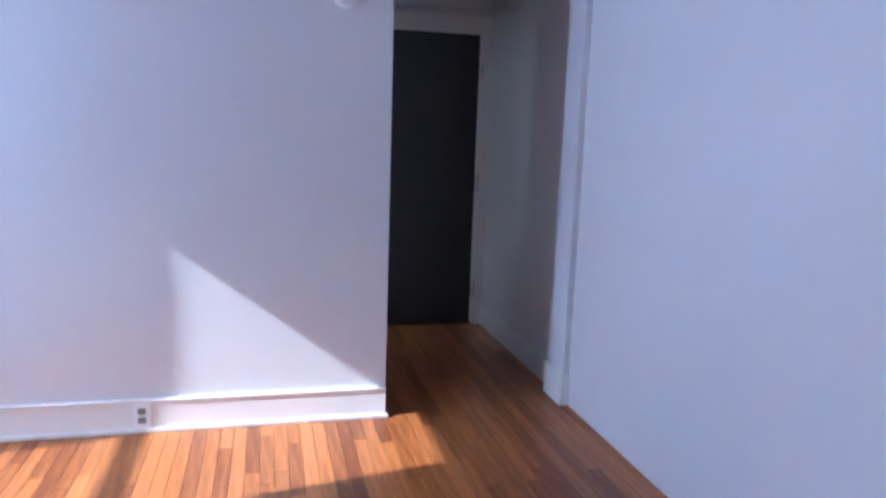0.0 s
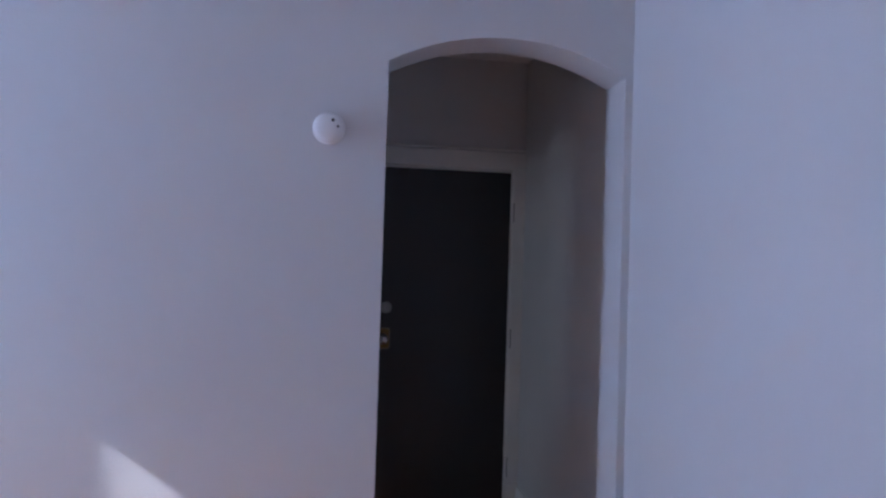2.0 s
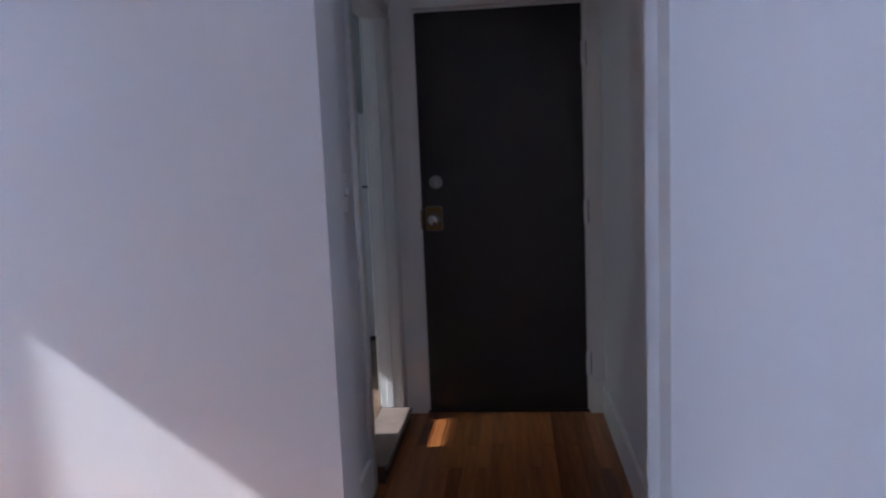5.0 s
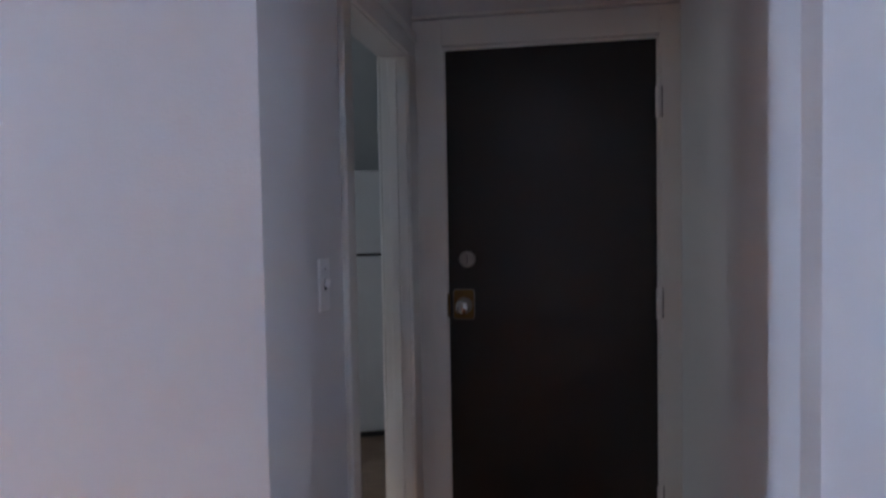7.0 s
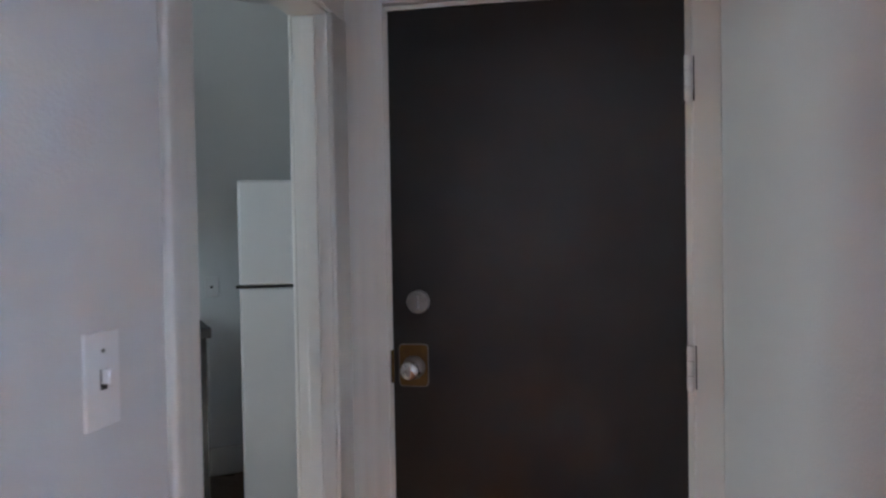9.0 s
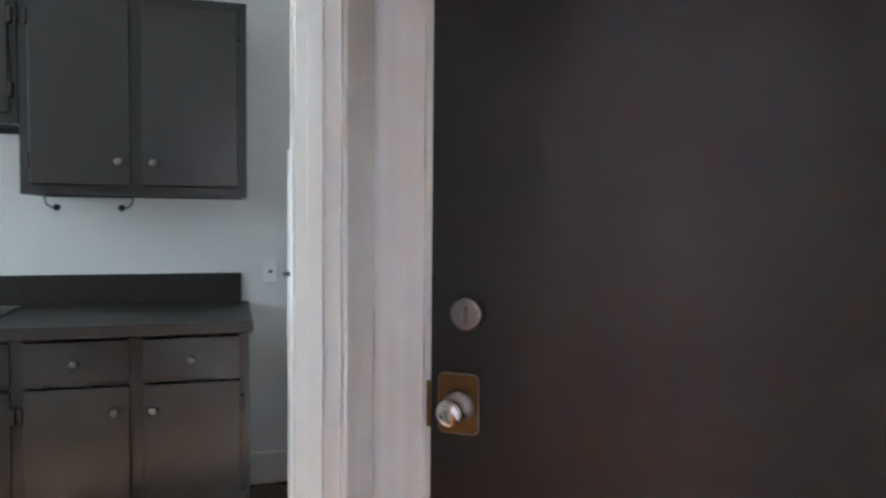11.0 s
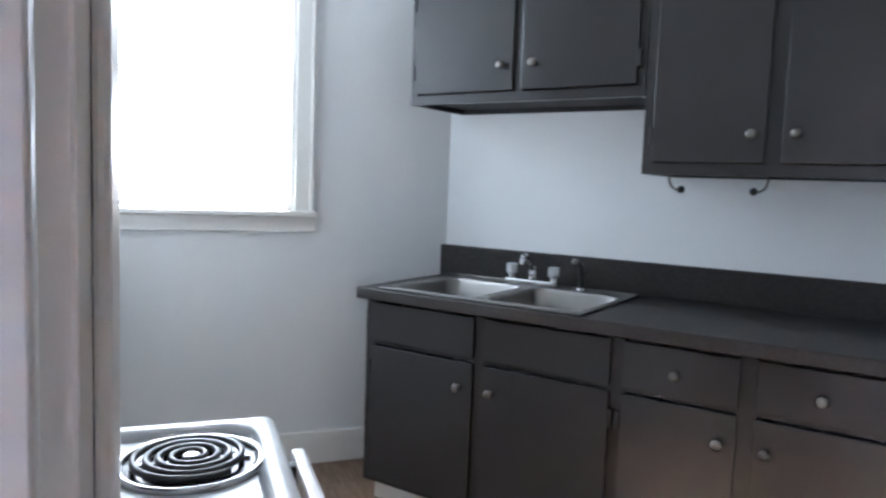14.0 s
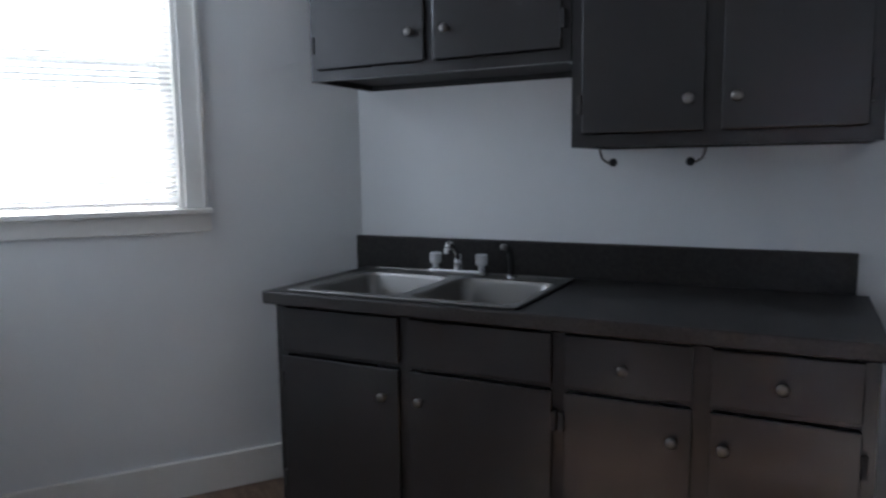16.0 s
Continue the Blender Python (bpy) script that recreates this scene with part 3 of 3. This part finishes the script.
def bowl_mesh(x0, x1, y0, y1, depth):
    """A rounded, tapering basin with a flat flange corner ring."""
    bm = bmesh.new()
    n = 8

    def ring(inset, r, z):
        out = []
        for cx, cy, a0 in ((x1 - inset - r, y1 - inset - r, 0), (x0 + inset + r, y1 - inset - r, 90), (x0 + inset + r, y0 + inset + r, 180), (x1 - inset - r, y0 + inset + r, 270)):
            for k in range(n + 1):
                a = radians(a0 + 90 * k / n)
                out.append(bm.verts.new((cx + r * math.cos(a), cy + r * math.sin(a), z)))
        return out

    z = 0.993
    rings = [ring(0.0, 0.055, z), ring(0.004, 0.055, z - 0.004), ring(0.008, 0.055, z - 0.015), ring(0.02, 0.055, z - depth + 0.03), ring(0.03, 0.05, z - depth + 0.008), ring(0.055, 0.04, z - depth)]
    for a, b in zip(rings, rings[1:]):
        for i in range(len(a)):
            j = (i + 1) % len(a)
            bm.faces.new((a[i], a[j], b[j], b[i]))
    bm.faces.new(rings[-1])
    bmesh.ops.recalc_face_normals(bm, faces=bm.faces)
    bmesh.ops.reverse_faces(bm, faces=bm.faces)
    return bm


def rim_mesh():
    """The flat rim plate round both bowls, as strips and rounded corners."""
    bm = bmesh.new()
    n = 8
    z = 0.993

    def corner_ring(x0, x1, y0, y1, r):
        out = []
        for cx, cy, a0 in ((x1 - r, y1 - r, 0), (x0 + r, y1 - r, 90), (x0 + r, y0 + r, 180), (x1 - r, y0 + r, 270)):
            for k in range(n + 1):
                a = radians(a0 + 90 * k / n)
                out.append((cx + r * math.cos(a), cy + r * math.sin(a)))
        return out

    mid = (bowls[0][1] + bowls[1][0]) / 2
    for (bx0, bx1, by0, by1), (ox0, ox1) in zip(bowls, ((rx0, mid), (mid, rx1))):
        inner = corner_ring(bx0, bx1, by0, by1, 0.055)
        outer = corner_ring(ox0, ox1, ry0, ry1, 0.004)
        vi = [bm.verts.new((x, y, z)) for x, y in inner]
        vo = [bm.verts.new((x, y, z)) for x, y in outer]
        for i in range(len(vi)):
            j = (i + 1) % len(vi)
            bm.faces.new((vi[i], vi[j], vo[j], vo[i]))
    bmesh.ops.recalc_face_normals(bm, faces=bm.faces)
    return bm


part("rim", rim_mesh(), M_STEEL, sink)
part("rim_bead", boxes((rx0, rx1, ry0, ry0 + 0.012, 0.9865, 0.996), (rx0, rx1, ry1 - 0.012, ry1, 0.9865, 0.996), (rx0, rx0 + 0.012, ry0, ry1, 0.9865, 0.996), (rx1 - 0.012, rx1, ry0, ry1, 0.9865, 0.996), bevel=0.004), M_STEEL, sink)
for b in bowls:
    bw = part("bowl", bowl_mesh(*b, 0.17), M_STEEL, sink, smooth=True)
    part("drain", move(lathe([(0.042, 0.0), (0.042, 0.003), (0.034, 0.004), (0.03, 0.001)], 24), (b[0] + b[1]) / 2, (b[2] + b[3]) / 2, 0.8235), M_CHROME, bw)

tap = thing("kitchen_faucet", "chrome two-handle faucet with clear acrylic knobs", "faucet", m=KM @ pose(0, 0, -0.004))
FX, FY, FZ = 0.565, -0.145, 0.9935
part("deck_bar", boxes((FX - 0.125, FX + 0.125, FY - 0.025, FY + 0.025, FZ, FZ + 0.022), bevel=0.007), M_CHROME, tap)
for dx in (-0.1, 0.1):
    part("handle", move(lathe([(0.014, 0.0), (0.013, 0.018), (0.021, 0.022), (0.025, 0.03), (0.024, 0.055), (0.0265, 0.061), (0.017, 0.066)], 10), FX + dx, FY, FZ + 0.02), M_ACRYL, tap, "clear fluted acrylic knob")
part("spout_base", move(lathe([(0.02, 0), (0.019, 0.03), (0.016, 0.055), (0.012, 0.062)], 20), FX, FY, FZ + 0.02), M_CHROME, tap, smooth=True)
part("spout", tube([(FX, FY, FZ + 0.06), (FX + 0.01, FY - 0.05, FZ + 0.1), (FX + 0.025, FY - 0.12, FZ + 0.135), (FX + 0.035, FY - 0.16, FZ + 0.14), (FX + 0.037, FY - 0.172, FZ + 0.125)], 0.0105, 12), M_CHROME, tap, smooth=True)
part("aerator", move(lathe([(0.013, 0), (0.0135, 0.012), (0.012, 0.022)], 16), FX + 0.037, FY - 0.172, FZ + 0.105), M_CHROME, tap)
spr = thing("side_sprayer", "black sink side sprayer with chrome collar", "sprayer", m=KM @ pose(0, 0, -0.004))
part("collar", move(lathe([(0.022, 0), (0.02, 0.008), (0.015, 0.014)], 20), 0.79, FY, FZ), M_CHROME, spr)
part("wand", tube([(0.79, FY, FZ + 0.01), (0.79, FY, FZ + 0.06), (0.788, FY - 0.01, FZ + 0.1), (0.78, FY - 0.035, FZ + 0.12)], 0.013, 12), M_BLACK, spr, smooth=True)
part("spray_head", move(lathe([(0.012, 0), (0.015, 0.008), (0.011, 0.02)], 16), 0.776, FY - 0.045, FZ + 0.112), M_NICKEL, spr)

# wall cabinets
def wall_cabinet(label, x0, x1, z0, z1, doors, knobs, hinges):
    c = thing("wall_cabinet", label, "cabinet", m=KM)
    yf = -0.41
    part("body", boxes((x0, x0 + 0.018, yf + 0.02, -0.002, z0, z1), (x1 - 0.018, x1, yf + 0.02, -0.002, z0, z1), (x0, x1, yf + 0.02, -0.002, z1 - 0.018, z1), (x0 + 0.018, x1 - 0.018, -0.01, -0.002, z0, z1)), M_CAB, c)
    # the shade below the cabinet is in this panel's darker colour
    part("bottom_panel", boxes((x0 + 0.018, x1 - 0.018, yf + 0.02, -0.01, z0 + 0.022, z0 + 0.034)), M_CABIN, c, "underside panel with shade put into its dark colour")
    (a0, a1), (b0, b1) = doors
    part("face_frame", boxes((x0, a0 + 0.008, yf, yf + 0.02, z0, z1), (a1 - 0.008, b0 + 0.008, yf, yf + 0.02, z0, z1), (b1 - 0.008, x1, yf, yf + 0.02, z0, z1), (a0 + 0.008, a1 - 0.008, yf, yf + 0.02, z0, z0 + 0.038), (b0 + 0.008, b1 - 0.008, yf, yf + 0.02, z0, z0 + 0.038), (a0 + 0.008, a1 - 0.008, yf, yf + 0.02, z1 - 0.05, z1), (b0 + 0.008, b1 - 0.008, yf, yf + 0.02, z1 - 0.05, z1)), M_CAB, c)
    for (a, b), kk, hh in zip(doors, knobs, hinges):
        leaf("cabinet_door", a, b, z0 + 0.042, z1 - 0.036, yf, c, kk, hh)
    return c


wall_cabinet("short dark grey wall cabinet hung over the sink", 0.082, 1.096, 1.739, 2.281, ((0.112, 0.577), (0.612, 1.068)), ((0.531, 1.878), (0.669, 1.878)), (0.105, 1.075))
wall_cabinet("taller dark grey wall cabinet hung over the counter", 1.099, 1.954, 1.468, 2.281, ((1.135, 1.5), (1.548, 1.918)), ((1.459, 1.602), (1.590, 1.602)), (1.128, 1.925))
for hxx, sgn in ((1.175, -1), (1.43, 1)):
    hk = thing("cup_hook", "small metal hook with a black ball tip under the cabinet", "hook", "hooks under the cabinet", m=KM)
    part("shank", tube([(hxx + sgn * 0.045, -0.165, 1.487), (hxx + sgn * 0.046, -0.165, 1.455), (hxx + sgn * 0.038, -0.165, 1.432), (hxx + sgn * 0.02, -0.165, 1.42), (hxx, -0.165, 1.42)], 0.004, 8), M_NICKEL, hk, smooth=True)
    bmb = bmesh.new()
    bmesh.ops.create_uvsphere(bmb, u_segments=16, v_segments=10, radius=0.0145)
    part("ball_tip", move(bmb, hxx, -0.165, 1.42), M_BLACK, hk, "black ball tip", True)

# ---- refrigerator ----
fridge = thing("refrigerator", "white top-freezer refrigerator standing beside the cabinets", "refrigerator", m=pose(-1.007, 1.055, 0, 0, 0, 20))
FW = 0.7
part("cabinet_shell", boxes((0.004, FW - 0.004, 0.06, 0.68, 0.12, 1.645), bevel=0.01), M_WHITE, fridge)
part("freezer_door", boxes((0, FW, 0, 0.055, 1.168, 1.655), bevel=0.012), M_WHITE, fridge)
part("fridge_door", boxes((0, FW, 0, 0.055, 0.115, 1.154), bevel=0.012), M_WHITE, fridge)
part("gasket", boxes((-0.016, FW - 0.01, 0.006, 0.062, 1.155, 1.167)), M_CABIN, fridge, "dark gap between the doors")
part("kick_grille", boxes((0.01, FW - 0.01, 0.03, 0.06, KF, 0.12)), M_BLACK, fridge, "black kick grille")

# ---- electric range ----
stove = thing("electric_range", "white electric coil range against the kitchen wall", "stove")
GX0, GX1, GYB, GYF, GZ = -1.043, -0.285, YB + 0.02, -0.668, 1.008
part("oven_body", boxes((GX0 + 0.006, GX1 - 0.006, GYB, GYF - 0.03, 0.168, GZ - 0.03), bevel=0.004), M_WHITE, stove)
part("plinth", boxes((GX0 + 0.02, GX1 - 0.02, GYB + 0.03, GYF - 0.06, KF, 0.168)), M_BLACK, stove)
ct = part("cooktop", boxes((GX0, GX1, GYB, GYF, GZ - 0.03, GZ - 0.012), bevel=0.006), M_WHITE, stove)
part("raised_edge", rim_frame(GX0, GX1, GYB + 0.05, GYF, 0.045, 0.016, 0.04, GZ - 0.013, GZ), M_WHITE, ct, smooth=True)
part("back_guard", boxes((GX0, GX1, GYB, GYB + 0.05, GZ - 0.012, GZ + 0.12), bevel=0.01), M_WHITE, stove)
od = part("oven_door", boxes((GX0 + 0.008, GX1 - 0.008, GYF - 0.028, GYF + 0.008, 0.338, GZ - 0.04), bevel=0.008), M_WHITE, stove)
part("oven_window", boxes((GX0 + 0.15, GX1 - 0.15, GYF + 0.008, GYF + 0.011, 0.46, 0.76)), M_BLACK, od, "black glass oven window")
part("door_handle", boxes((GX0 + 0.025, GX1 - 0.03, GYF + 0.027, GYF + 0.05, GZ - 0.085, GZ - 0.05), bevel=0.006), M_WHITE, od)
for hx2 in (GX0 + 0.07, GX1 - 0.09):
    part("handle_bracket", boxes((hx2, hx2 + 0.02, GYF + 0.006, GYF + 0.029, GZ - 0.082, GZ - 0.055), bevel=0.003), M_BLACK, od)
part("drawer_front", boxes((GX0 + 0.008, GX1 - 0.008, GYF - 0.028, GYF + 0.004, 0.178, 0.328), bevel=0.006), M_WHITE, stove)


def burner(x, y, r):
    pan = part("drip_pan", move(lathe([(r * 1.04, 0.0), (r * 1.04, 0.0008), (r * 0.98, 0.0016), (r * 0.8, 0.001), (r * 0.4, 0.0008)], 40), x, y, GZ - 0.012), M_PAN, stove, "dark drip pan", True)
    part("trim_ring", move(ring([(r * 1.0, 0.001), (r * 1.04, 0.007), (r * 1.14, 0.007), (r * 1.19, 0.0)]), x, y, GZ - 0.0115), M_CHROME, pan, "chrome trim ring", True)
    pts = []
    turns = 4.1
    steps = 150
    for i in range(steps + 1):
        a = 2 * math.pi * turns * i / steps
        rr = r * (0.16 + 0.76 * i / steps)
        pts.append((x + rr * math.cos(a), y + rr * math.sin(a), GZ - 0.001))
    part("coil", tube(pts, 0.0052, 8), M_COIL, pan, "black spiral heating coil", True)
    part("coil_cap", move(lathe([(0.013, 0), (0.013, 0.004), (0.01, 0.006)], 16), x, y, GZ - 0.004), M_DULL, pan)
    part("coil_support", boxes((x - r * 0.9, x + r * 0.9, y - 0.004, y + 0.004, GZ - 0.014, GZ - 0.006), (x - 0.004, x + 0.004, y - r * 0.9, y - 0.004, GZ - 0.014, GZ - 0.006), (x - 0.004, x + 0.004, y + 0.004, y + r * 0.9, GZ - 0.014, GZ - 0.006)), M_CHROME, pan)


burner(-0.896, -0.797, 0.09)
burner(-0.46, -0.797, 0.072)
burner(-0.9, -1.05, 0.072)
burner(-0.46, -1.05, 0.09)

hood = thing("range_hood", "white metal range hood under a cabinet over the stove", "range hood")
hood_side = [(YB, 1.505), (-0.93, 1.505), (-0.93, 1.538), (-0.985, 1.556), (YB, 1.60)]
hbm = solid(hood_side, GX0, GX1)
for v in hbm.verts:
    v.co.x, v.co.y = v.co.y, v.co.x
bmesh.ops.recalc_face_normals(hbm, faces=hbm.faces)
bmesh.ops.bevel(hbm, geom=hbm.edges[:], offset=0.004, segments=2, affect="EDGES")
part("canopy", hbm, M_HOOD, hood)
part("filter_panel", boxes((GX0 + 0.02, GX1 - 0.02, YB + 0.02, -0.95, 1.499, 1.5045)), M_NICKEL, hood, "grey mesh filter panel")
part("control_strip", boxes((-0.85, -0.48, -0.932, -0.9295, 1.511, 1.532)), M_NICKEL, hood)

# ---- outside ----
structure("ground", boxes((-400, -3.36, -400, 400, -4.2, -4.0)), M_GROUND, "grey ground outside the windows", "ground")

# ---- floor boards ----
def board_mesh(length, width):
    bm = boxes((0, width, 0, length, -0.012, 0.0))
    bmesh.ops.bevel(bm, geom=[e for e in bm.edges if all(abs(v.co.z) < 1e-6 for v in e.verts)], offset=0.0012, segments=1, affect="EDGES")
    me = bpy.data.meshes.new("floor_board")
    bm.to_mesh(me)
    bm.free()
    me.materials.append(M_FLOOR)
    return me


rng = random.Random(5)
BW = 0.0572
LENS = (0.45, 0.7, 0.95, 1.3)
BOARDS = {L: board_mesh(L - 0.0012, BW - 0.001) for L in LENS}
rest = bmesh.new()
x = XL
count = 0
while x < XH + 0.02:
    y = 0.02
    while y > -6.7:
        L = rng.choice(LENS)
        y -= L
        if y + L < -6.6:
            break
        near = y + L > -3.1 and x > -1.75
        wall_side = x + BW > XR + 0.04 and y < -1.8
        hidden = x < -0.2 and y > YW
        if wall_side or hidden:
            continue
        if near and count < 300:
            b = new("floor_board", BOARDS[L])
            b.location = (x, y, 0.0)
            b.parent = floor
            count += 1
        else:
            box(rest, x, x + BW - 0.001, max(y, -6.69), y + L - 0.0012, -0.011, 0.0)
    x += BW
far = part("floor_boards", rest, M_FLOOR, floor)
tagged(far, kind="stuff")

rest2 = bmesh.new()
x = -3.15
k = 0
while x < XK:
    y = 3.2 - 0.3 * (k % 3)
    while y > YB:
        y -= 0.9
        y_end = min(y + 0.898, 0.4 + (x + 3.117) * 0.744)
        if y_end - max(y, YB + 0.002) < 0.01:
            continue
        box(rest2, x, min(x + 0.149, XK - 0.001), max(y, YB + 0.002), y_end, KF - 0.0055, KF)
    x += 0.15
    k += 1
kf = part("floor_planks", rest2, M_KFLOOR, kfloor)
tagged(kf, kind="stuff")
